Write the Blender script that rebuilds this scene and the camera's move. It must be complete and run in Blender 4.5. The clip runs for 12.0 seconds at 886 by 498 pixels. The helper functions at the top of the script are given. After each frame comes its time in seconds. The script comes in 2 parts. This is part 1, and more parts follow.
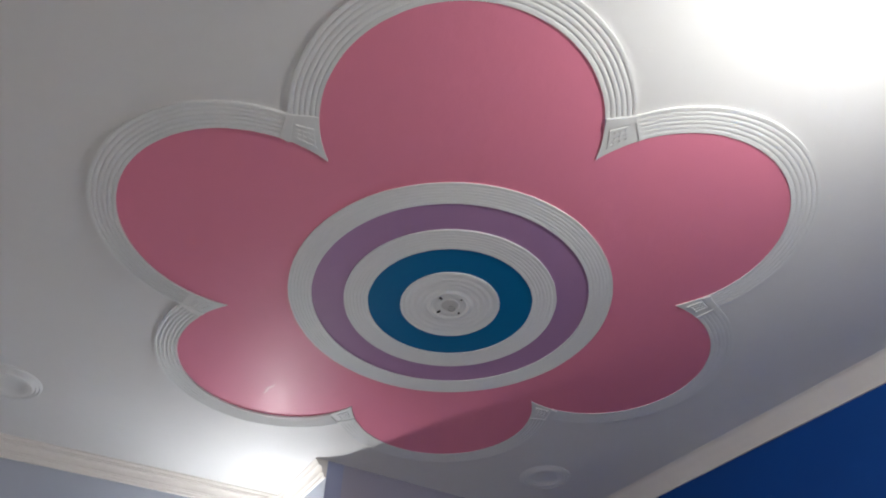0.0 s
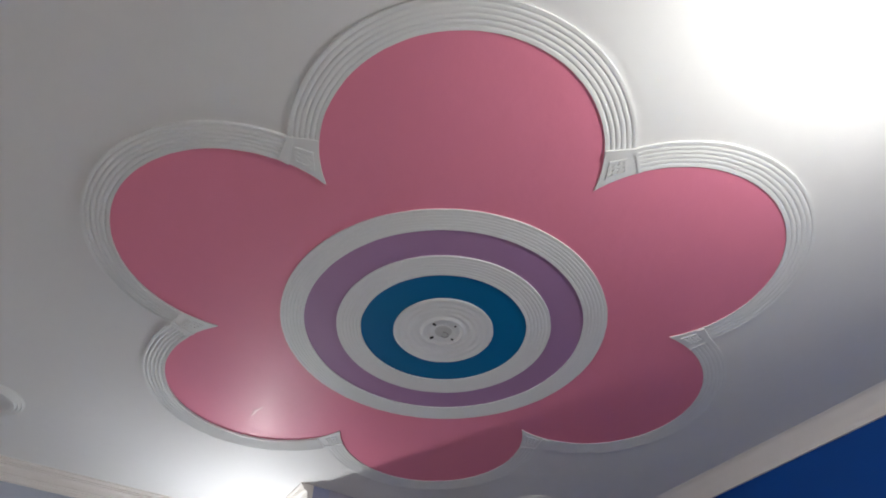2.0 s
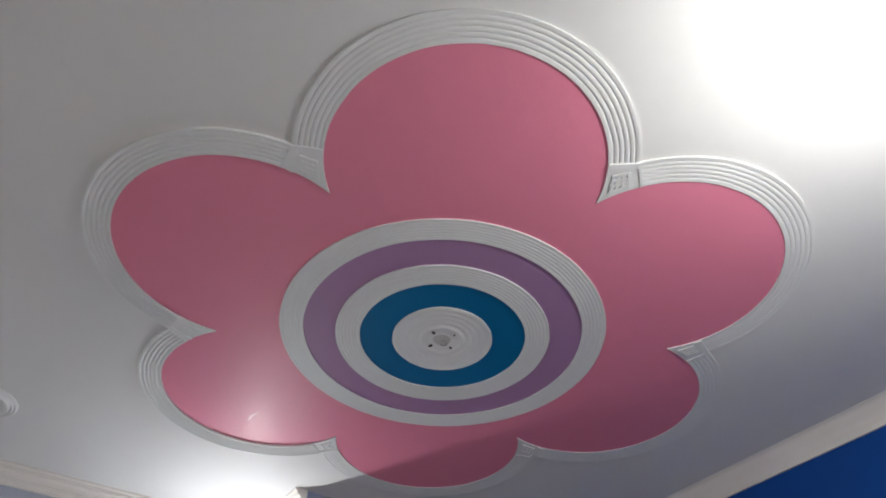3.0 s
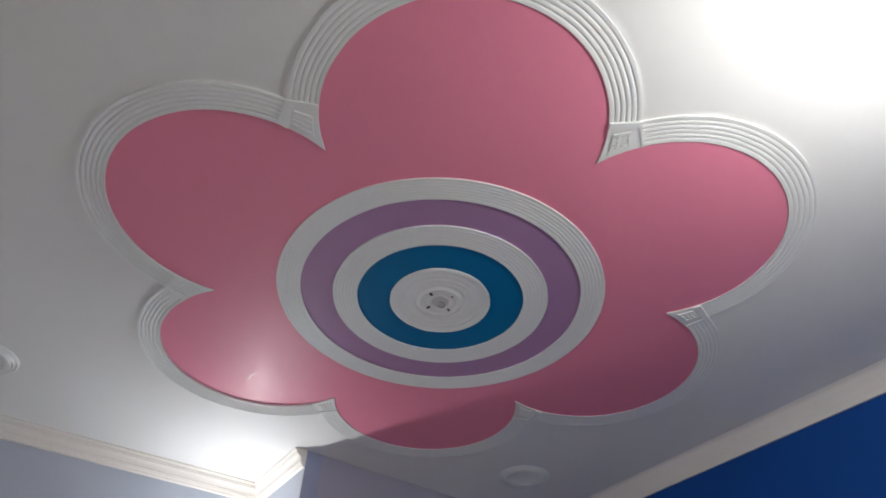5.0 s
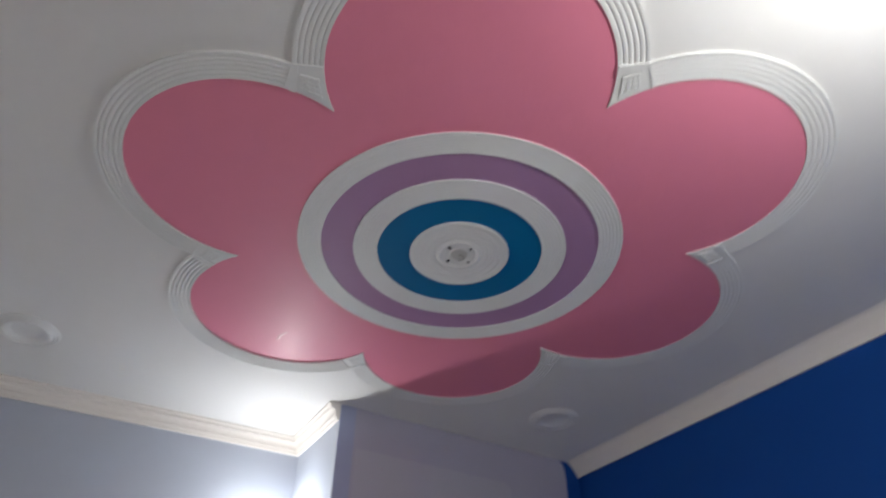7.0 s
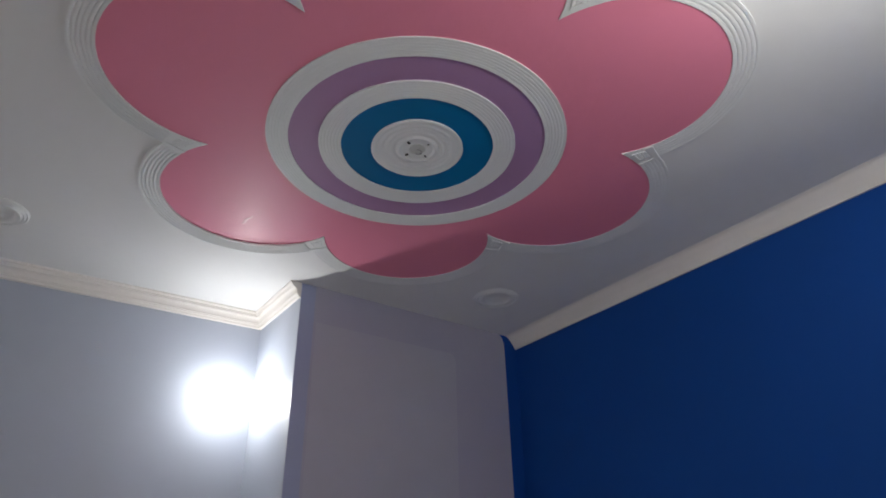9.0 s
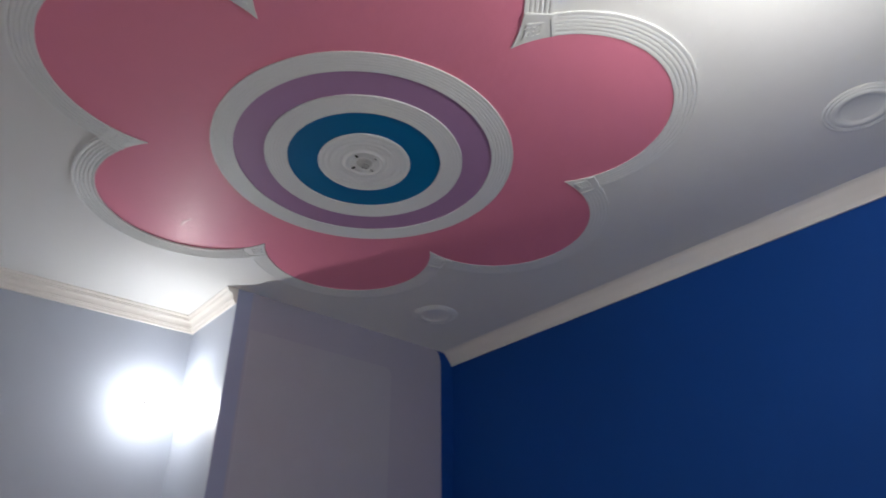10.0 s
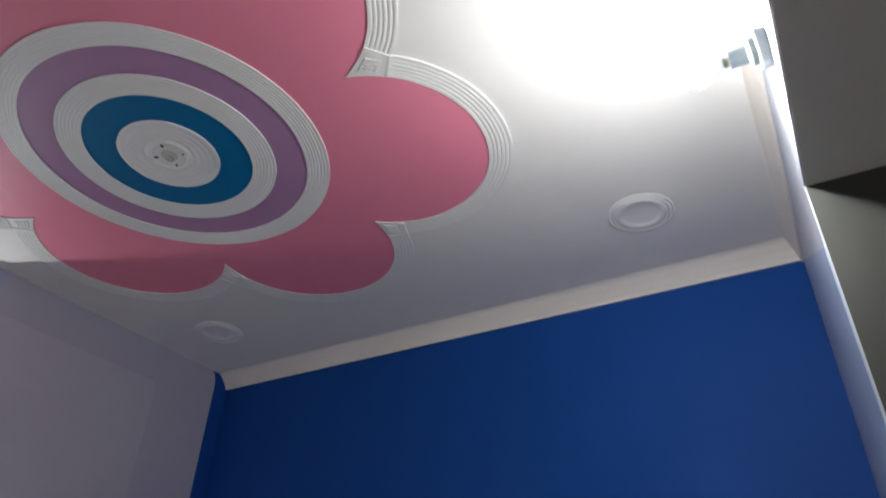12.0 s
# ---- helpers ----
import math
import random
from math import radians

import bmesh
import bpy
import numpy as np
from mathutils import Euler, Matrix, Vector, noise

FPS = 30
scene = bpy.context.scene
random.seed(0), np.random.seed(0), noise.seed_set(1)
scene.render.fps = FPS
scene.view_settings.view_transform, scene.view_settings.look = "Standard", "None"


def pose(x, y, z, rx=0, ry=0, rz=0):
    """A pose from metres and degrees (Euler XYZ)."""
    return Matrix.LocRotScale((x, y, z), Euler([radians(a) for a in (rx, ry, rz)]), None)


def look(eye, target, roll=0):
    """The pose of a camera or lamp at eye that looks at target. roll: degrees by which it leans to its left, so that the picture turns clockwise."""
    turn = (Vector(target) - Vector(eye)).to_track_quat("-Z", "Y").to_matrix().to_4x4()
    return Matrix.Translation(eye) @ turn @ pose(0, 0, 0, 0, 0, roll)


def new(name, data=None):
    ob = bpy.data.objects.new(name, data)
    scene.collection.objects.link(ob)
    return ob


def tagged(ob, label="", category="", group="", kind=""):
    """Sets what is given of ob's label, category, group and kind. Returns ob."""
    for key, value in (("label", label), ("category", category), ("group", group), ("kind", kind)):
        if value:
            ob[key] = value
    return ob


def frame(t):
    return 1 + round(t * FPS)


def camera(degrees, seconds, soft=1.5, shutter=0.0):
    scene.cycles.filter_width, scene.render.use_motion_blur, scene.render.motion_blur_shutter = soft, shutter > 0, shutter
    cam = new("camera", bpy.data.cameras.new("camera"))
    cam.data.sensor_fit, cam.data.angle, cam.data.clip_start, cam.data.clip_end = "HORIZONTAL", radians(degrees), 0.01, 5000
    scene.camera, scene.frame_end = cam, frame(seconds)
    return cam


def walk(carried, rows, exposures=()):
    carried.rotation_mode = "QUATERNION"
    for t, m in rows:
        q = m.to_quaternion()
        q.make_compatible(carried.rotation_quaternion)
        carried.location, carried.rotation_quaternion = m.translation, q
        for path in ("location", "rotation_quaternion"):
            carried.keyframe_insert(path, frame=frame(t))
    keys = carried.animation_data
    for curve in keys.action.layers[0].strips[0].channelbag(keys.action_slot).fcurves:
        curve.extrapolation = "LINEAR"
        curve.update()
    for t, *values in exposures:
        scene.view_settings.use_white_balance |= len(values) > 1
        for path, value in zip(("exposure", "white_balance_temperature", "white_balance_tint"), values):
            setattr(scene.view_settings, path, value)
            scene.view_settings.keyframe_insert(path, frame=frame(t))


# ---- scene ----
cam = camera(67.2, 12.0, soft=1.75, shutter=0.4)
PATH = [
    (0, (-0.997, -1.584, 1.466), (-0.251, -0.354, 2.856), 0.5),
    (0.5, (-0.999, -1.593, 1.49), (-0.222, -0.418, 2.909), -1.0),
    (1, (-0.995, -1.579, 1.487), (-0.216, -0.388, 2.892), 0.4),
    (1.5, (-1.018, -1.568, 1.482), (-0.264, -0.383, 2.906), 2.4),
    (2, (-1.018, -1.576, 1.485), (-0.269, -0.401, 2.919), 1.1),
    (2.5, (-1.023, -1.588, 1.482), (-0.272, -0.469, 2.961), 0.1),
    (3, (-1.055, -1.576, 1.499), (-0.287, -0.417, 2.937), 1.3),
    (4.8, (-1.019, -1.57, 1.508), (-0.229, -0.363, 2.894), 2.3),
    (5, (-1.011, -1.563, 1.495), (-0.222, -0.341, 2.867), 2.4),
    (5.5, (-1.01, -1.56, 1.489), (-0.213, -0.362, 2.878), 2.0),
    (6, (-1.015, -1.555, 1.496), (-0.238, -0.333, 2.876), 2.6),
    (6.5, (-1.022, -1.538, 1.477), (-0.234, -0.301, 2.837), 2.5),
    (7, (-1.0, -1.599, 1.493), (-0.22, -0.254, 2.75), 0.9),
    (7.2, (-0.980, -1.620, 1.494), (-0.287, -0.249, 2.612), -0.10),
    (7.5, (-1.024, -1.652, 1.465), (-0.187, -0.22, 2.583), -0.6),
    (7.7, (-1.038, -1.7, 1.473), (-0.144, -0.259, 2.533), -2.8),
    (9.3, (-1.157, -1.759, 1.38), (-0.117, -0.353, 2.351), -0.2),
    (9.5, (-1.147, -1.766, 1.387), (-0.114, -0.371, 2.38), 0.6),
    (10, (-1.149, -1.773, 1.406), (-0.007, -0.466, 2.401), -0.2),
    (10.2, (-1.129, -1.785, 1.416), (0.005, -0.579, 2.349), 1.55),
    (10.5, (-1.13, -1.772, 1.398), (0.129, -0.594, 2.411), 2.8),
    (10.7, (-1.112, -1.785, 1.396), (0.113, -0.706, 2.367), 2.95),
    (11, (-1.098, -1.79, 1.404), (0.381, -0.888, 2.404), 1.8),
    (11.3, (-1.072, -1.814, 1.403), (0.467, -1.005, 2.392), 2.2),
    (11.5, (-1.066, -1.811, 1.388), (0.445, -0.999, 2.416), 2.4),
    (11.7, (-1.069, -1.819, 1.391), (0.325, -1.011, 2.397), 2.30),
    (11.9, (-1.071, -1.817, 1.389), (0.297, -0.999, 2.422), 1.55),
    (12, (-1.082, -1.803, 1.397), (0.352, -0.953, 2.501), 1.8),
]
walk(cam, [(t, look(eye, target, roll)) for t, eye, target, roll in PATH],
     exposures=[(0.0, 1.18), (7.0, 1.15), (9.3, 0.93), (12.0, 1.03)])

# ---- light: two bare cool-white bulbs on the walls, dark world outside ----
POWER_BACK, POWER_FRONT = 335.0, 285.0
world = bpy.data.worlds.new("night")
world.use_nodes = True
world.node_tree.nodes["Background"].inputs["Color"].default_value = (0.02, 0.022, 0.03, 1)
world.node_tree.nodes["Background"].inputs["Strength"].default_value = 0.3
scene.world = world
scene.cycles.max_bounces, scene.cycles.diffuse_bounces = 16, 12   # pale rooms need many

# ---- plan, in metres: the flower's centre is the origin ----
CEIL = 3.0
X_BLUE = 1.660       # blue wall
Y_OPEN = -1.916      # wall with the doorway
Y_PIER = 1.358       # front of the pier
X_PIER = 0.135       # side of the pier
X_LEFT = -1.80
Y_BACK_A, Y_BACK_B = 1.925, 2.005   # back wall at the pier and at the left wall
JAMB, LINTEL = 0.46, 2.455
DOOR_LEFT = -0.75
WALL = 0.187
BULB_BACK = (-0.055, 1.945, 2.475)
BULB_FRONT = (0.110, Y_OPEN, 2.602)
PETALS = [  # angle, distance of the centre, radius
    (-119.8, 0.745, 0.397), (-60.4, 0.763, 0.392), (-1.9, 0.712, 0.403),
    (61.1, 0.745, 0.396), (118.6, 0.789, 0.403), (177.7, 0.747, 0.408)]
BAND = 0.085         # width of the petal moulding


# ---- materials ----
def paint(name, colour, rough=0.55, mottled=0.06, bump=0.05, scale=9.0, coat=0.0, specular=0.5, ripple=0.05, coat_rough=0.13):
    """Hand-rolled wall paint: faint blotches, roller stipple and slow waves of plaster."""
    m = bpy.data.materials.new(name)
    m.use_nodes = True
    nt = m.node_tree
    b = nt.nodes["Principled BSDF"]
    co = nt.nodes.new("ShaderNodeTexCoord")
    big = nt.nodes.new("ShaderNodeTexNoise")
    big.inputs["Scale"].default_value, big.inputs["Detail"].default_value = scale * 0.25, 4
    mid = nt.nodes.new("ShaderNodeTexNoise")
    mid.inputs["Scale"].default_value, mid.inputs["Detail"].default_value = scale * 3, 5
    fine = nt.nodes.new("ShaderNodeTexNoise")
    fine.inputs["Scale"].default_value, fine.inputs["Detail"].default_value = 260, 2
    for n in (big, mid, fine):
        nt.links.new(co.outputs["Object"], n.inputs["Vector"])
    mix = nt.nodes.new("ShaderNodeMix")
    mix.data_type = "RGBA"
    lo = [c * (1 - mottled) for c in colour]
    hi = [min(1, c * (1 + mottled)) for c in colour]
    mix.inputs[6].default_value, mix.inputs[7].default_value = (*lo, 1), (*hi, 1)
    add = nt.nodes.new("ShaderNodeMath")
    add.operation = "MULTIPLY_ADD"
    add.inputs[1].default_value = 0.4
    nt.links.new(mid.outputs["Fac"], add.inputs[0])
    sc = nt.nodes.new("ShaderNodeMath")
    sc.operation = "MULTIPLY"
    sc.inputs[1].default_value = 0.6
    nt.links.new(big.outputs["Fac"], sc.inputs[0])
    nt.links.new(sc.outputs[0], add.inputs[2])
    nt.links.new(add.outputs[0], mix.inputs[0])
    nt.links.new(mix.outputs[2], b.inputs["Base Color"])
    rr = nt.nodes.new("ShaderNodeMapRange")
    rr.inputs["To Min"].default_value, rr.inputs["To Max"].default_value = rough - 0.06, rough + 0.06
    nt.links.new(mid.outputs["Fac"], rr.inputs["Value"])
    nt.links.new(rr.outputs[0], b.inputs["Roughness"])
    b.inputs["Specular IOR Level"].default_value = specular
    b.inputs["Coat Weight"].default_value = coat
    b.inputs["Coat Roughness"].default_value = coat_rough
    b1 = nt.nodes.new("ShaderNodeBump")
    b1.inputs["Strength"].default_value, b1.inputs["Distance"].default_value = bump, 0.02
    nt.links.new(big.outputs["Fac"], b1.inputs["Height"])
    b2 = nt.nodes.new("ShaderNodeBump")
    b2.inputs["Strength"].default_value, b2.inputs["Distance"].default_value = bump, 0.002
    nt.links.new(fine.outputs["Fac"], b2.inputs["Height"])
    b3 = nt.nodes.new("ShaderNodeBump")
    b3.inputs["Strength"].default_value, b3.inputs["Distance"].default_value = ripple, 0.006
    nt.links.new(mid.outputs["Fac"], b3.inputs["Height"])
    nt.links.new(b1.outputs["Normal"], b3.inputs["Normal"])
    nt.links.new(b3.outputs["Normal"], b2.inputs["Normal"])
    nt.links.new(b2.outputs["Normal"], b.inputs["Normal"])
    nt.links.new(b2.outputs["Normal"], b.inputs["Coat Normal"])
    return m


def plain(name, colour, rough=0.5, metal=0.0):
    m = bpy.data.materials.new(name)
    m.use_nodes = True
    b = m.node_tree.nodes["Principled BSDF"]
    b.inputs["Base Color"].default_value = (*colour, 1)
    b.inputs["Roughness"].default_value, b.inputs["Metallic"].default_value = rough, metal
    return m


def glowing(name, colour, strength):
    m = plain(name, (0.9, 0.9, 0.9), 0.4)
    b = m.node_tree.nodes["Principled BSDF"]
    b.inputs["Emission Color"].default_value = (*colour, 1)
    b.inputs["Emission Strength"].default_value = strength
    return m


WHITE = paint("white_ceiling_paint", (0.81, 0.81, 0.80), 0.62, 0.035, 0.10, 7, specular=0.3)
PLASTER = paint("white_moulding_plaster", (0.82, 0.83, 0.82), 0.5, 0.04, 0.06, 20)
PINK = paint("pink_satin_paint", (0.87, 0.272, 0.392), 0.50, 0.04, 0.20, 7, coat=0.035, specular=0.33, ripple=0.24, coat_rough=0.20)
# lighter, glossier pink that draws the highlight streak
PINK_GLINT = paint("pink_highlight_streak", (0.88, 0.33, 0.44), 0.40, 0.02, 0.03, 30, coat=0.06, coat_rough=0.28)
PURPLE = paint("purple_satin_paint", (0.42, 0.24, 0.425), 0.45, 0.04, 0.05, 8, specular=0.25)
TEAL = paint("teal_blue_satin_paint", (0.0005, 0.155, 0.35), 0.45, 0.05, 0.05, 8, specular=0.15)
PALE = paint("pale_blue_grey_wall_paint", (0.455, 0.495, 0.58), 0.5, 0.04, 0.08, 5)
CREAM = paint("off_white_wall_paint", (0.83, 0.81, 0.76), 0.5, 0.03, 0.08, 5)
TRIM = paint("warm_white_cornice_paint", (0.84, 0.80, 0.755), 0.55, 0.06, 0.08, 14)
LILAC = paint("greyish_lilac_wall_paint", (0.455, 0.455, 0.52), 0.55, 0.05, 0.10, 5)
LAP = paint("bluish_lap_paint", (0.36, 0.395, 0.56), 0.5, 0.06, 0.08, 7)
LILAC_EDGE = paint("grey_lilac_trim_paint", (0.42, 0.41, 0.50), 0.55, 0.05, 0.08, 6)
BLUE = paint("royal_blue_wall_paint", (0.0045, 0.065, 0.305), 0.62, 0.07, 0.10, 5, specular=0.2)
SMEAR = paint("thin_pale_blue_paint", (0.30, 0.38, 0.56), 0.5, 0.12, 0.08, 9)
GREY = paint("dull_grey_soffit_paint", (0.74, 0.75, 0.74), 0.6, 0.08, 0.10, 6)
# olive grey taken down to near black: the doorway's shade is in the colour
REVEAL_SHADE = paint("shade_darkened_olive_grey_reveal", (0.052, 0.056, 0.052), 0.7, 0.12, 0.10, 6)
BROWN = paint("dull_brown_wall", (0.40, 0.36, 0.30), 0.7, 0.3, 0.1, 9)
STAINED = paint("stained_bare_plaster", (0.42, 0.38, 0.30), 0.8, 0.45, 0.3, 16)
WIRE = plain("dull_grey_wire", (0.30, 0.30, 0.29), 0.5)
DULL = paint("dusty_grey_plaster", (0.60, 0.60, 0.58), 0.7, 0.22, 0.2, 60)
FLOOR = paint("cream_floor_tile", (0.87, 0.835, 0.745), 0.25, 0.03, 0.02, 6)
PLASTIC = plain("blue_grey_plastic", (0.24, 0.29, 0.31), 0.45)
WHITE_PLASTIC = plain("white_plastic", (0.8, 0.8, 0.8), 0.35)
BRASS = plain("dull_metal_cap", (0.5, 0.48, 0.42), 0.35, 0.9)
BLOCK = paint("dull_painted_wood", (0.26, 0.28, 0.29), 0.6, 0.1, 0.1, 30)
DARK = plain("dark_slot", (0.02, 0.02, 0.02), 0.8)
GLOW_BACK = glowing("lit_bulb_diffuser", (1.0, 0.995, 0.965), POWER_BACK)
GLOW_FRONT = glowing("brightly_lit_bulb_diffuser", (1.0, 0.98, 0.93), POWER_FRONT)


# ---- builders ----
def mesh_of(bm, name, mat, smooth=False):
    bmesh.ops.recalc_face_normals(bm, faces=bm.faces)
    me = bpy.data.meshes.new(name)
    bm.to_mesh(me)
    bm.free()
    me.materials.append(mat)
    if smooth:
        for p in me.polygons:
            p.use_smooth = True
        me.set_sharp_from_angle(angle=radians(38))
    return me


def part(name, bm, mat, parent=None, label="", smooth=False):
    ob = new(name, mesh_of(bm, name, mat, smooth))
    if parent is not None:
        ob.parent = parent
    return tagged(ob, label)


def prism(points, z0, z1, bm=None):
    """A closed outline in plan, from height z0 to z1."""
    bm = bm or bmesh.new()
    lo = [bm.verts.new((x, y, z0)) for x, y in points]
    hi = [bm.verts.new((x, y, z1)) for x, y in points]
    bm.faces.new(lo)
    bm.faces.new(hi)
    n = len(points)
    for i in range(n):
        bm.faces.new((lo[i], lo[(i + 1) % n], hi[(i + 1) % n], hi[i]))
    return bm


def box(x0, x1, y0, y1, z0, z1, bm=None):
    return prism([(x0, y0), (x1, y0), (x1, y1), (x0, y1)], z0, z1, bm)


def fluted(width, ribs, base=0.004, rise=0.0036, lip=0.006):
    """The section of a ribbed band: pairs of offset across and drop below the ceiling."""
    pts = [(0, -0.002), (0, base + rise), (lip, base + rise)]
    step = (width - 2 * lip) / ribs
    for k in range(ribs):
        for a in (0.2, 0.34, 0.43, 0.5, 0.57, 0.66, 0.8, 1.0):
            pts.append((lip + step * (k + a), base + rise * abs(math.cos(math.pi * a)) ** 0.5))
    pts += [(width, base + rise), (width, -0.002)]
    return pts


def turned(section, centre, a0=0.0, a1=360.0, steps=96, bm=None):
    """Turns a section of (radius, drop) round an upright axis through centre, hung from the ceiling."""
    bm = bm or bmesh.new()
    full = abs(a1 - a0) > 359.9
    rows = []
    for i in range(steps if full else steps + 1):
        a = radians(a0 + (a1 - a0) * i / steps)
        # hand-run plaster is never quite round
        off = 0.0011 * noise.noise((5 * math.cos(a) + 3 * centre[0], 5 * math.sin(a), 9 * section[0][0]))
        off += 0.0006 * noise.noise((17 * math.cos(a), 17 * math.sin(a), 5 * section[-1][0]))
        off = off if section[0][0] > 0.15 else 0.0
        rows.append([bm.verts.new((centre[0] + (r + off) * math.cos(a), centre[1] + (r + off) * math.sin(a), CEIL - d)) for r, d in section])
    for i in range(steps):
        one, two = rows[i], rows[(i + 1) % len(rows)]
        for j in range(len(section) - 1):
            bm.faces.new((one[j], one[j + 1], two[j + 1], two[j]))
    if not full:
        bm.faces.new(rows[0])
        bm.faces.new(rows[-1])
    return bm


def run(section, line, bm=None):
    """Runs a section of (distance from the wall, drop) along a line in plan, walls to the right of the way, mitred at the corners."""
    bm = bm or bmesh.new()
    line = [Vector(p) for p in line]
    rows = []
    for i, p in enumerate(line):
        ways = []
        if i:
            ways.append((p - line[i - 1]).normalized())
        if i + 1 < len(line):
            ways.append((line[i + 1] - p).normalized())
        sides = [Vector((-w.y, w.x)) for w in ways]
        s = sides[0] if len(sides) == 1 else (sides[0] + sides[1]) / (1 + sides[0].dot(sides[1]))
        rows.append([bm.verts.new((p.x + s.x * d, p.y + s.y * d, CEIL - h)) for d, h in section])
    for one, two in zip(rows, rows[1:]):
        for j in range(len(section) - 1):
            bm.faces.new((one[j], one[j + 1], two[j + 1], two[j]))
    bm.faces.new(rows[0])
    bm.faces.new(rows[-1])
    return bm


# ---- the setting ----
def structure(name, bm, mat, label, category):
    ob = part(name, bm, mat)
    return tagged(ob, label, category, kind="structure")


structure("floor", box(X_LEFT - WALL, X_BLUE + WALL, -4.2, 2.3, -0.15, 0.0), FLOOR, "plain cream tiled floor of the empty room", "floor")
structure("ceiling", box(X_LEFT - WALL, X_BLUE + WALL, Y_OPEN - WALL, 2.3, CEIL, CEIL + 0.15), WHITE,
          "white painted plaster ceiling with flower ornament", "ceiling")
structure("wall_blue", box(X_BLUE, X_BLUE + WALL, Y_OPEN - WALL, 2.3, 0, CEIL), BLUE, "royal blue painted wall with fine roller texture", "wall")
structure("wall_left", box(X_LEFT - WALL, X_LEFT, Y_OPEN - WALL, 2.3, 0, CEIL), CREAM, "off-white painted wall", "wall")
structure("wall_back", prism([(X_LEFT, Y_BACK_B), (X_PIER, Y_BACK_A), (X_PIER, 2.3), (X_LEFT, 2.3)], 0, CEIL), PALE,
          "pale blue-grey painted wall lit by a bare bulb", "wall")
pier = structure("wall_pier", box(X_PIER, X_BLUE, Y_PIER, 2.3, 0, CEIL), PALE, "boxed-out pier painted pale blue, lilac and royal blue", "wall")


def rounded_panel(x0, x1, z0, z1, r, y0, y1):
    """A coat of paint on the pier's front with one rounded upper corner."""
    pts = [(x0, z0), (x1, z0)]
    pts += [(x1 - r + r * math.cos(radians(a)), z1 - r + r * math.sin(radians(a))) for a in range(0, 91, 15)]
    pts += [(x0, z1)]
    bm = bmesh.new()
    f = [bm.verts.new((x, y0, z)) for x, z in pts]
    k = [bm.verts.new((x, y1, z)) for x, z in pts]
    bm.faces.new(f)
    bm.faces.new(k)
    n = len(pts)
    for i in range(n):
        bm.faces.new((f[i], f[(i + 1) % n], k[(i + 1) % n], k[i]))
    return bm


def outline_on_pier(pts, depth):
    bm = bmesh.new()
    f = [bm.verts.new((x, Y_PIER - depth, z)) for x, z in pts]
    k = [bm.verts.new((x, Y_PIER + 0.002, z)) for x, z in pts]
    bm.faces.new(f)
    bm.faces.new(k)
    n = len(pts)
    for i in range(n):
        bm.faces.new((f[i], f[(i + 1) % n], k[(i + 1) % n], k[i]))
    return bm


part("pale_edge_stripe", box(X_PIER + 0.0015, X_PIER + 0.087, Y_PIER - 0.001, Y_PIER + 0.002, 0.0, CEIL - 0.001), LAP, pier, "thin bluish paint lapping round the edge")
part("paint_border", box(X_PIER + 0.085, X_BLUE - 0.06, Y_PIER - 0.0015, Y_PIER + 0.002, 0.0, CEIL - 0.001), LILAC_EDGE, pier, "greyer border coat")
part("paint_field", rounded_panel(X_PIER + 0.10, 1.165, 0.0, CEIL - 0.21, 0.05, Y_PIER - 0.004, Y_PIER), LILAC, pier, "lighter lilac roller coat")
strip = [(X_BLUE, 0.0), (X_BLUE, CEIL - 0.001), (1.527, CEIL - 0.001), (1.545, CEIL - 0.02), (1.560, CEIL - 0.06), (1.562, CEIL - 0.12), (1.572, 0.0)]
part("blue_edge_stripe", outline_on_pier(strip, 0.0035), BLUE, pier, "royal blue paint lapping round the corner")

# wall with the doorway, beside which the camera stands
opening = structure("wall_doorway", box(JAMB, X_BLUE, Y_OPEN - WALL, Y_OPEN, 0, CEIL), PALE, "pale painted wall beside and over an open doorway", "wall")
part("lintel_wall", box(X_LEFT, JAMB, Y_OPEN - WALL, Y_OPEN, LINTEL, CEIL), PALE, opening)
part("side_wall", box(X_LEFT, DOOR_LEFT, Y_OPEN - WALL, Y_OPEN, 0, LINTEL), CREAM, opening)
# lining carries the reveal's shade in its dark colour
part("jamb_lining", box(JAMB - 0.004, JAMB, Y_OPEN - WALL, Y_OPEN - 0.004, 0, LINTEL - 0.004), REVEAL_SHADE, opening, "olive grey reveal, darkened in its colour for shade")
part("soffit_lining", box(DOOR_LEFT, JAMB, Y_OPEN - WALL, Y_OPEN - 0.004, LINTEL - 0.004, LINTEL), GREY, opening, "dull grey plastered soffit")
bm = bmesh.new()
smear = [(JAMB + 0.005, 0.0), (X_BLUE, 0.0), (X_BLUE, CEIL - 0.08), (JAMB + 0.005, CEIL - 0.72)]
front = [bm.verts.new((x, Y_OPEN + 0.002, z)) for x, z in smear]
back = [bm.verts.new((x, Y_OPEN - 0.001, z)) for x, z in smear]
bm.faces.new(front)
bm.faces.new(back)
for i in range(4):
    bm.faces.new((front[i], front[(i + 1) % 4], back[(i + 1) % 4], back[i]))
part("smeared_corner", bm, SMEAR, opening, "thin blue paint over white")

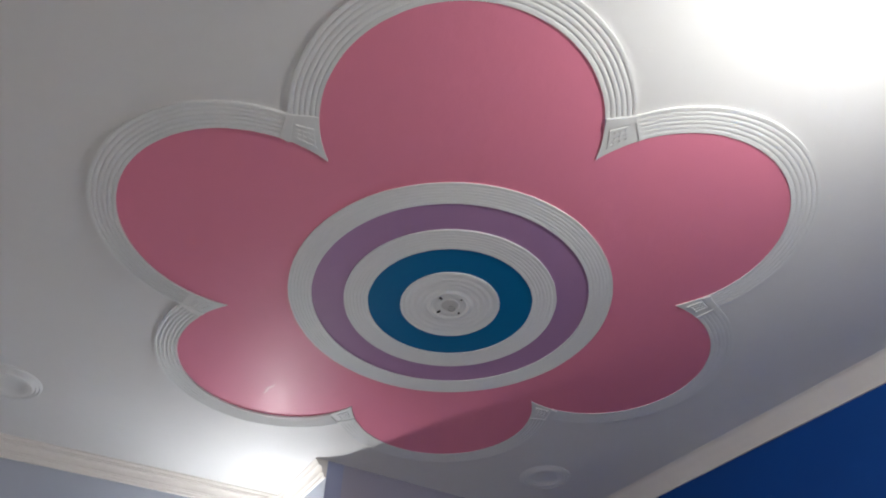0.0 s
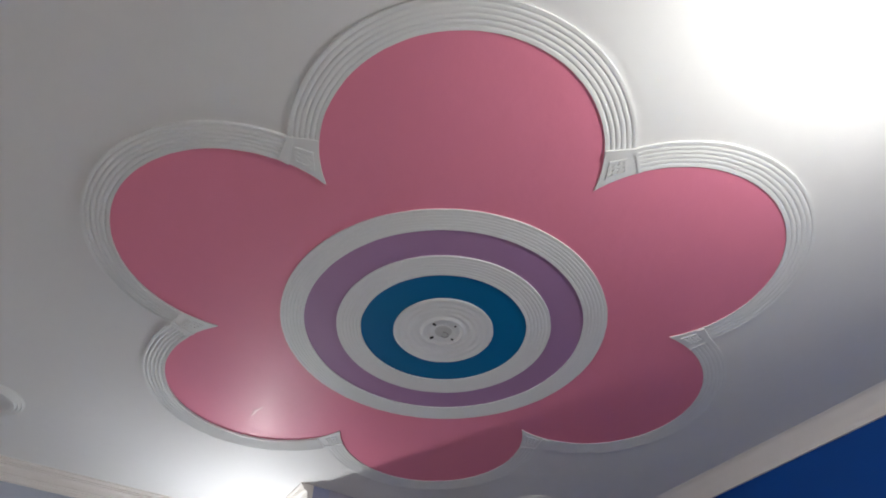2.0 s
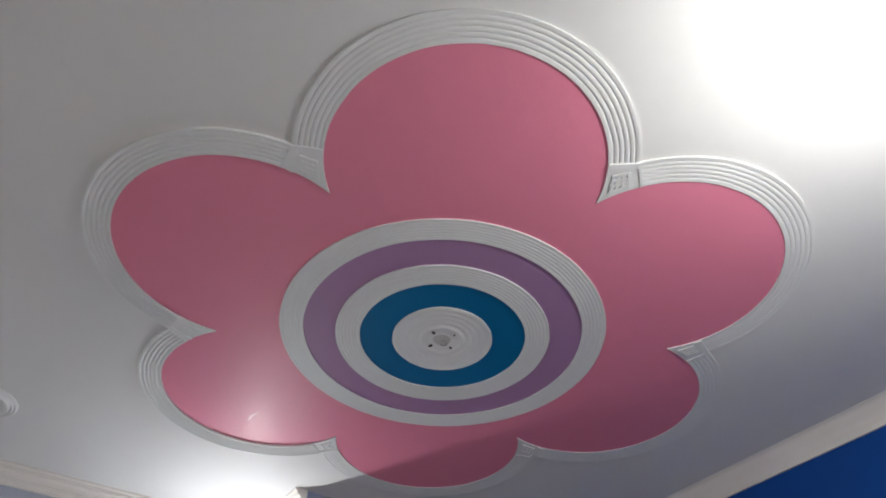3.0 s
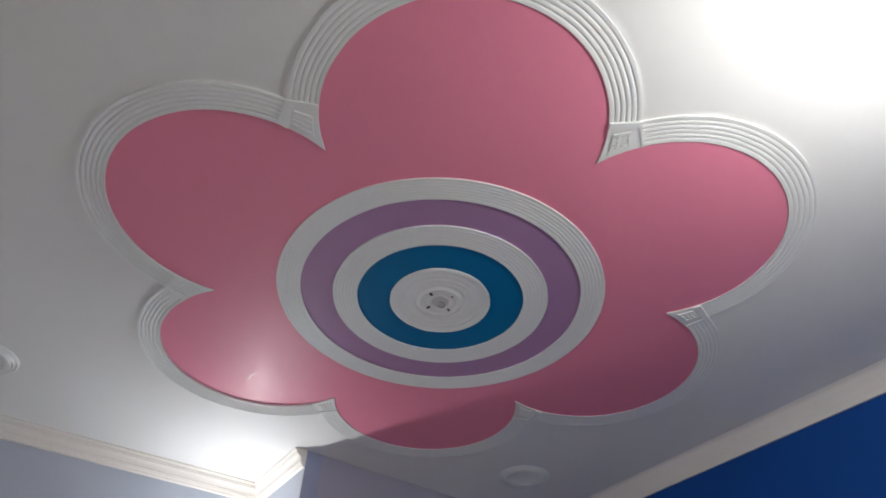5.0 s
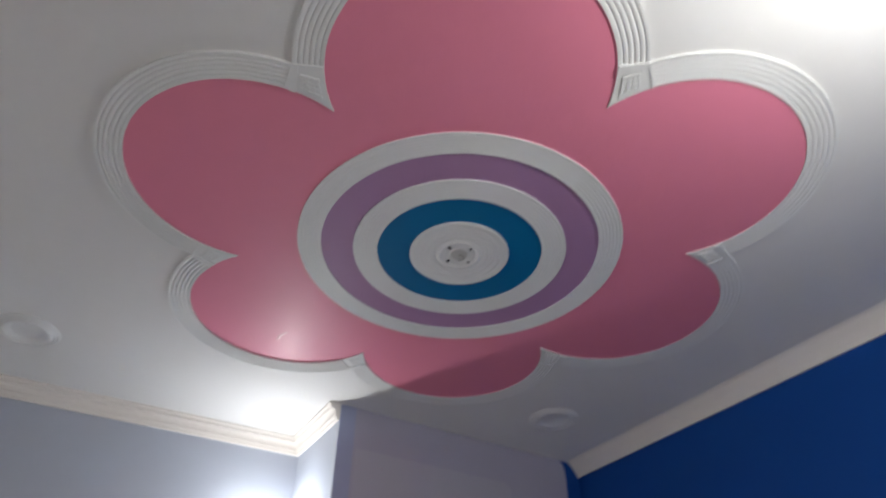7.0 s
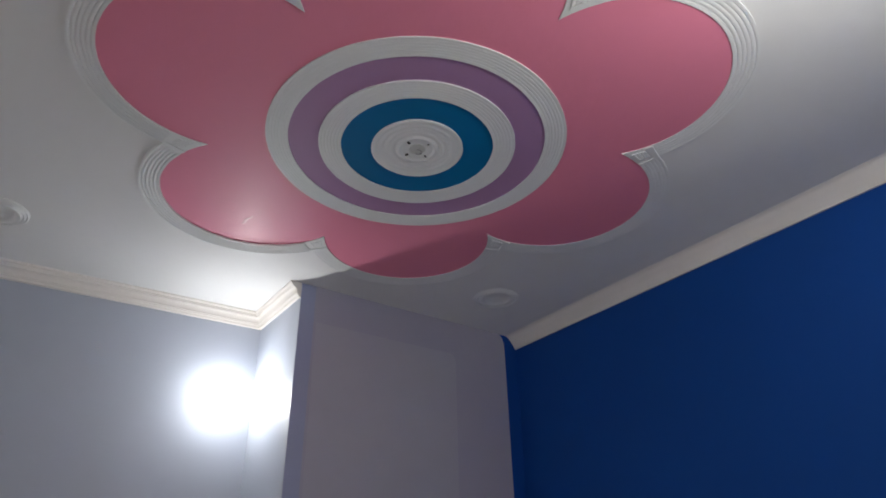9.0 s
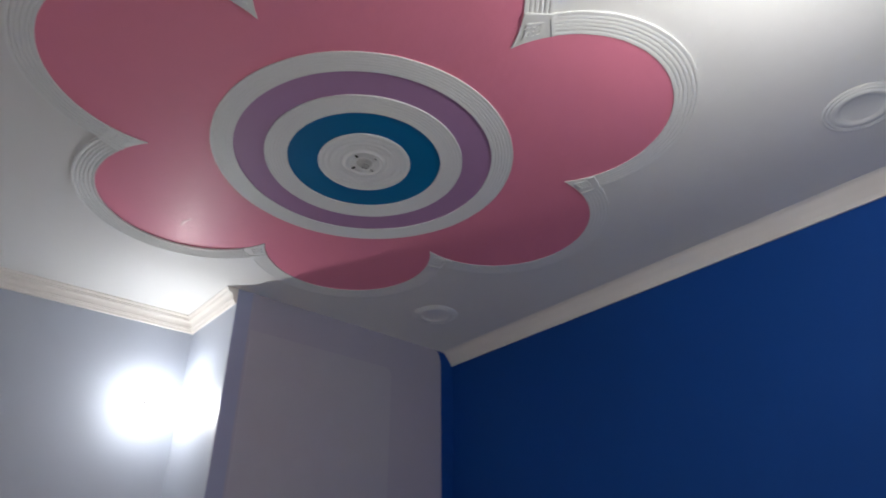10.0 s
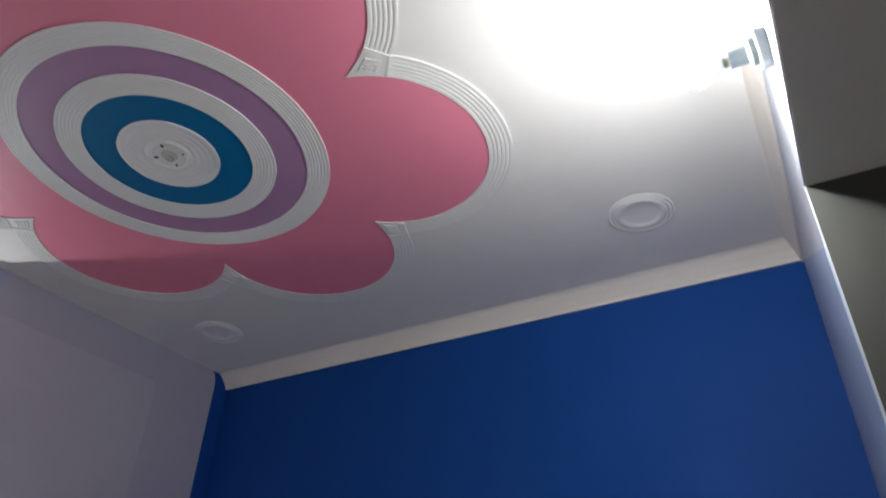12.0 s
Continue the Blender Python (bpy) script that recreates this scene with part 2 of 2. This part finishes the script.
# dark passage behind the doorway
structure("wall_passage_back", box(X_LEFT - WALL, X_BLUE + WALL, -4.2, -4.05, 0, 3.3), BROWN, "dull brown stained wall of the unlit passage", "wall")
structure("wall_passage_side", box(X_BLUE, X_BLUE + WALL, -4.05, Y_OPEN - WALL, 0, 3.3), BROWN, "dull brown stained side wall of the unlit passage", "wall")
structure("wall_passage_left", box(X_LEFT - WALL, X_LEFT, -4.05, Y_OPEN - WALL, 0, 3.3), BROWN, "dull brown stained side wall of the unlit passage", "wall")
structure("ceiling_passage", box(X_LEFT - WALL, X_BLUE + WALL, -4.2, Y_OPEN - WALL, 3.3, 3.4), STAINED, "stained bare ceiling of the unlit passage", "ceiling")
# plain near-black bar along the top of the passage side wall
structure("trim_passage", box(X_BLUE - 0.07, X_BLUE - 0.002, -4.04, Y_OPEN - WALL - 0.01, 3.225, 3.296), DARK, "dark horizontal ledge under the passage ceiling", "ledge")


# ---- cornices ----
def cornice_section(out=0.07, drop=0.085):
    """A hollow cove between two pairs of small beads."""
    pts = [(-0.002, -0.002), (out, -0.002), (out, 0.007)]
    pts += [(out - 0.003 - 0.004 * (1 - math.cos(radians(a))), 0.007 + 0.006 * math.sin(radians(a))) for a in (30, 60, 90)]
    u0, v0, u1, v1 = out - 0.012, 0.015, 0.016, drop - 0.016
    for f0, f1, swell in ((0.0, 0.13, 0.0032), (0.13, 0.26, 0.0032), (0.26, 0.74, -0.0040), (0.74, 0.87, 0.0032), (0.87, 1.0, 0.0032)):
        for q in (0.0, 0.25, 0.5, 0.75, 1.0):
            f = f0 + (f1 - f0) * q
            bulge = swell * math.sin(math.pi * q)
            pts.append((u0 + (u1 - u0) * f + bulge, v0 + (v1 - v0) * f + bulge))
    pts += [(0.014, drop - 0.010), (0.014, drop - 0.003), (0.010, drop), (-0.002, drop)]
    return pts


def cove_section(out=0.085, drop=0.080):
    """A plain soft cove with a bead under the ceiling."""
    pts = [(-0.002, -0.002), (out, -0.002), (out, 0.0015)]
    for k in range(1, 24):
        f = k / 24
        ripple = 0.0005 * math.sin(f * 5 * math.pi) * f
        pts.append((out + (0.012 - out) * f + 0.004 * math.sin(math.pi * f) + ripple, 0.0015 + (drop - 0.012) * f ** 1.7 + ripple))
    pts += [(0.010, drop), (-0.002, drop)]
    return pts


def cornice(name, section, line, label):
    return tagged(part(name, run(section, line), TRIM, smooth=True), label, "cornice", kind="structure")


cornice("trim_back", cornice_section(0.065, 0.085), [(X_PIER, Y_PIER + 0.001), (X_PIER, Y_BACK_A), (X_LEFT, Y_BACK_B), (X_LEFT, Y_OPEN)],
        "white ribbed plaster cornice along pale walls")
cornice("trim_blue", cove_section(), [(X_BLUE, Y_OPEN), (X_BLUE, Y_PIER)], "plain white cove cornice over the blue wall")
cornice("trim_doorway", cove_section(0.05, 0.085), [(X_LEFT, Y_OPEN), (X_BLUE, Y_OPEN)], "white cove cornice over the doorway wall")


# ---- the flower ----
def petal_centre(k):
    a, d, r = PETALS[k % 6]
    return Vector((d * math.cos(radians(a)), d * math.sin(radians(a)))), r


def meet(k, extra):
    """Where the outlines of petals k and k + 1, widened by extra, cross on the outer side."""
    (c0, r0), (c1, r1) = petal_centre(k), petal_centre(k + 1)
    r0, r1 = r0 + extra, r1 + extra
    d = (c1 - c0).length
    a = (r0 * r0 - r1 * r1 + d * d) / (2 * d)
    h = math.sqrt(r0 * r0 - a * a)
    u = (c1 - c0) / d
    v = Vector((-u.y, u.x))
    p, q = c0 + u * a + v * h, c0 + u * a - v * h
    return p if p.length > q.length else q


def bearing(c, p):
    return math.degrees(math.atan2(p.y - c.y, p.x - c.x))


def arc(c, r, a0, a1, n):
    return [Vector((c.x + r * math.cos(radians(a0 + (a1 - a0) * i / n)), c.y + r * math.sin(radians(a0 + (a1 - a0) * i / n)))) for i in range(n + 1)]


def up_from(a0, a1):
    """a1 turned to lie above a0, anticlockwise."""
    while a1 < a0:
        a1 += 360
    return a1


flower = new("ceiling_flower")
flower.location = (0, 0, 0)
tagged(flower, "six-petalled pink flower in white ribbed plaster moulding on ceiling", "ceiling ornament")
outline = []
for k in range(6):
    c, r = petal_centre(k)
    a0 = bearing(c, meet(k - 1, 0.0))
    a1 = up_from(a0, bearing(c, meet(k, 0.0)))
    outline += arc(c, r, a0, a1, 40)[:-1]
part("pink_field", prism([(p.x, p.y) for p in outline], CEIL - 0.003, CEIL + 0.001), PINK, flower, "satin pink painted field")
# low ridge added where the bright highlight streak lies on the pink
bm = bmesh.new()
rings = []
for i in range(13):
    f = i / 12
    width, rise = 0.008 * math.sin(math.pi * f) ** 0.7 + 0.0004, 0.0010 * math.sin(math.pi * f) ** 0.6
    x, y = -0.366 + 0.017 * f + 0.004 * math.sin(9 * f), 0.936 - 0.10 * f
    rings.append([bm.verts.new((x + width * u, y, CEIL - 0.0029 - rise * (1 - u * u))) for u in (-1, -0.6, -0.2, 0.2, 0.6, 1)])
for one, two in zip(rings, rings[1:]):
    for j in range(5):
        bm.faces.new((one[j], one[j + 1], two[j + 1], two[j]))
part("highlight_ridge", bm, PINK_GLINT, flower, "added ridge in lighter glossy pink for the highlight streak", True)
for k in range(6):
    c, r = petal_centre(k)
    a0 = bearing(c, meet(k - 1, BAND))
    a1 = up_from(a0, bearing(c, meet(k, BAND)))
    section = [(r + w, d) for w, d in fluted(BAND, 5, rise=(0.0029, 0.0020, 0.0012, 0.0022, 0.0088, 0.0058)[k])]
    part("petal_moulding", turned(section, c, a0, a1, 80), PLASTER, flower, smooth=True)
for k in range(6):
    (c0, r0), (c1, r1) = petal_centre(k), petal_centre(k + 1)
    tip, apex = meet(k, 0.0), meet(k, BAND)
    f0 = c0 + (apex - c0).normalized() * r0
    f1 = c1 + (apex - c1).normalized() * r1
    e0 = arc(c0, r0, bearing(c0, f0), up_from(bearing(c0, f0), bearing(c0, tip)), 6)
    b1 = bearing(c1, tip)
    e1 = arc(c1, r1, b1, up_from(b1, bearing(c1, f1)), 6)
    corner = part("corner_block", prism([(p.x, p.y) for p in [*e0, *e1[1:], apex]], CEIL - 0.0072, CEIL + 0.001), PLASTER, flower)

    def inside(u, v):
        return (1 - u) * (1 - v) * tip + u * (1 - v) * f0 + v * (1 - u) * f1 + u * v * apex

    bm = bmesh.new()
    marks = (0.26, 0.40, 0.54, 0.68)
    for m in marks:
        for flip in (False, True):
            quad = [(m - 0.032, 0.22), (m + 0.032, 0.22), (m + 0.032, 0.72), (m - 0.032, 0.72)]
            quad = [inside(v, u) if flip else inside(u, v) for u, v in quad]
            prism([(p.x, p.y) for p in quad], CEIL - (0.0107 if flip else 0.0104), CEIL - 0.007, bm)
    part("lattice", bm, PLASTER, corner)
    bm = bmesh.new()
    for quad, drop in (([(0.80, 0.03), (1.03, 0.03), (1.03, 1.03), (0.80, 1.03)], 0.0112), ([(0.03, 0.95), (0.80, 0.95), (0.80, 1.03), (0.03, 1.03)], 0.0096)):
        prism([(p.x, p.y) for p in (inside(u, v) for u, v in quad)], CEIL - drop, CEIL - 0.001, bm)
    part("edge_fillet", bm, PLASTER, corner)

# ---- the rings in the middle ----
rose = new("ceiling_rose")
rose.location = (-0.003, 0.0035, 0.0)
tagged(rose, "round ceiling rose of white, purple and blue rings", "ceiling rose")
R = (0.578, 0.495, 0.382, 0.296, 0.179)
part("outer_moulding", turned([(R[1] + w, d + 0.003) for w, d in fluted(R[0] - R[1], 6, rise=0.0017)], (0, 0), steps=128), PLASTER, rose, "white ribbed ring", True)
part("purple_band", turned([(R[2] - 0.01, -0.001), (R[2] - 0.01, 0.004), (R[1] + 0.002, 0.004), (R[1] + 0.002, -0.001)], (0, 0), steps=128), PURPLE, rose, "flat purple ring")
part("inner_moulding", turned([(R[3] + w, d + 0.005) for w, d in fluted(R[2] - R[3], 6, rise=0.0017)], (0, 0), steps=128), PLASTER, rose, "white ribbed ring", True)
part("blue_band", turned([(R[4] - 0.01, -0.001), (R[4] - 0.01, 0.006), (R[3] + 0.002, 0.006), (R[3] + 0.002, -0.001)], (0, 0), steps=128), TEAL, rose, "flat teal blue ring")
section = [(R[4], -0.001), (R[4], 0.011), (R[4] - 0.006, 0.013)]
for i in range(64):
    f = i / 63
    radius = (R[4] - 0.008) * (1 - f) + 0.022 * f
    wave = 0.0011 * math.sin(f * 6.5 * 2 * math.pi) * (1 - 0.35 * f)
    section.append((radius, 0.011 - 0.005 * f + wave + 0.0055 * math.exp(-((radius - 0.070) / 0.009) ** 2)))
section += [(0.0005, 0.006)]
medal = part("centre_disc", turned(section, (0, 0), steps=96), PLASTER, rose, "white disc with wavy rings", True)
part("fixing_plate", turned([(0.031, 0.002), (0.031, 0.0078), (0.027, 0.0086), (0.020, 0.0076), (0.0005, 0.0074)], (0, 0), steps=32), DULL, medal, "dusty grey plate in the middle", True)
curl = bpy.data.curves.new("wire_stub", "CURVE")
curl.dimensions, curl.bevel_depth, curl.bevel_resolution = "3D", 0.0022, 2
bend = curl.splines.new("POLY")
bend.points.add(15)
for i in range(16):
    a = radians(-150 + 19 * i)
    bend.points[i].co = (0.010 + 0.013 * math.cos(a), 0.006 + 0.010 * math.sin(a), CEIL - 0.010 - 0.0006 * i, 1)
loose = bpy.data.objects.new("wire_stub", curl)
scene.collection.objects.link(loose)
wire_mesh = bpy.data.meshes.new_from_object(loose.evaluated_get(bpy.context.evaluated_depsgraph_get()))
bpy.data.objects.remove(loose)
wire_mesh.materials.clear()
wire_mesh.materials.append(WIRE)
wire = new("wire_stub", wire_mesh)
wire.parent = rose
tagged(wire, "curled end of a grey wire")
for a, size in ((20, 0.8), (109, 1.15), (200, 1.15), (290, 0.5)):
    bm = box(0.053 - 0.006 * size, 0.053 + 0.006 * size, -0.003 * size, 0.003 * size, CEIL - 0.0120, CEIL - 0.002)
    bmesh.ops.rotate(bm, verts=bm.verts, cent=(0, 0, 0), matrix=Matrix.Rotation(radians(a), 3, "Z"))
    part("screw_slot", bm, DARK, medal, "small dark slot")


# ---- small round rosettes near the corners ----
def rosette(x, y, lift):
    """lift: how far the hand-run ribs of this one stand out."""
    ribs = [(0.130, 0.0022), (0.123, 0.0058), (0.117, 0.0026), (0.110, 0.0082), (0.103, 0.0046), (0.096, 0.0098), (0.084, 0.0098),
            (0.076, 0.0072), (0.070, 0.0028), (0.066, 0.0012)]
    bm = turned([(0.130, -0.001), *((radius, drop * lift) for radius, drop in ribs), (0.0005, 0.0012 * lift)], (0, 0), steps=72)
    ob = part("ceiling_rosette", bm, PLASTER, smooth=True)
    ob.location = (x, y, 0)
    return tagged(ob, "small round white plaster rosette with ribbed rim", "rosette", "rosettes at the ceiling's corners")


for x, y, lift in ((1.150, 0.930, 0.9), (1.141, -1.395, 0.75), (-1.300, 1.420, 1.7)):
    rosette(x, y, lift)


# ---- wall lamps: bare bulbs in batten holders ----
def lathe(section, steps=40):
    """Turns (radius, height) round the z axis."""
    bm = bmesh.new()
    rows = []
    for i in range(steps):
        a = 2 * math.pi * i / steps
        rows.append([bm.verts.new((r * math.cos(a), r * math.sin(a), h)) for r, h in section])
    for i in range(steps):
        one, two = rows[i], rows[(i + 1) % steps]
        for j in range(len(section) - 1):
            bm.faces.new((one[j], one[j + 1], two[j + 1], two[j]))
    bmesh.ops.remove_doubles(bm, verts=bm.verts, dist=1e-6)
    return bm


def wall_lamp(m, glow, centre, bulge, rim, fitting, label, standoff=0.0):
    lamp = new("wall_lamp")
    tagged(lamp, label, "wall lamp", "bare bulbs on the walls")
    part("mounting_block", lathe([(0.0001, 0.0), (0.047, 0.0), (0.047, 0.010), (0.043, 0.014), (0.0001, 0.014)]), fitting[0], lamp, "round mounting block", True)
    part("holder", lathe([(0.0001, 0.013), (0.032, 0.013), (0.031, 0.026), (0.022, 0.034), (0.020, 0.066), (0.022, 0.071), (0.0001, 0.071)]), fitting[1], lamp, "plastic lamp holder", True)
    bulb = part("bulb", lathe([(0.0001, 0.064), (0.0125, 0.064), (0.013, 0.086), (0.019, 0.096), (0.025, 0.108), (0.030, 0.122), (0.0001, 0.122)]), WHITE_PLASTIC, lamp, "white bulb body", True)
    dome = [(0.036 * math.cos(radians(a)), centre + bulge * math.sin(radians(a))) for a in range(rim, 90, 9)] + [(0.0001, centre + bulge)]
    part("diffuser", lathe(dome, 28), glow, bulb, "glowing white diffuser", True)
    part("bayonet_cap", lathe([(0.0130, 0.070), (0.0138, 0.072), (0.0138, 0.083), (0.0130, 0.085)]), BRASS, bulb, "dull metal cap", True)
    # added dark disc: stands in for the shadow gap behind the block
    if standoff:
        part("shadow_gap_disc", lathe([(0.0001, -standoff), (0.044, -standoff), (0.046, 0.002 - standoff), (0.046, 0.0005), (0.0001, 0.0005)]), fitting[0], lamp, "added dark disc standing for the shadow gap at the wall", True)
    lamp.matrix_world = m @ Matrix.Translation((0, 0, standoff))
    return lamp


back_y = Y_BACK_A + (Y_BACK_B - Y_BACK_A) * (X_PIER - BULB_BACK[0]) / (X_PIER - X_LEFT)
wall_lamp(pose(BULB_BACK[0], back_y, BULB_BACK[2], 90, 0, 0) @ Matrix.Diagonal((0.72, 0.72, 1.0, 1.0)), GLOW_BACK, 0.129, 0.014, -36, (WHITE_PLASTIC, WHITE_PLASTIC), "lit bare bulb in holder on pale back wall")
wall_lamp(pose(BULB_FRONT[0], BULB_FRONT[1], BULB_FRONT[2], -91, 0, 0), GLOW_FRONT, 0.136, 0.038, -8, (BLOCK, PLASTIC), "lit bare bulb in holder above the doorway", 0.012)
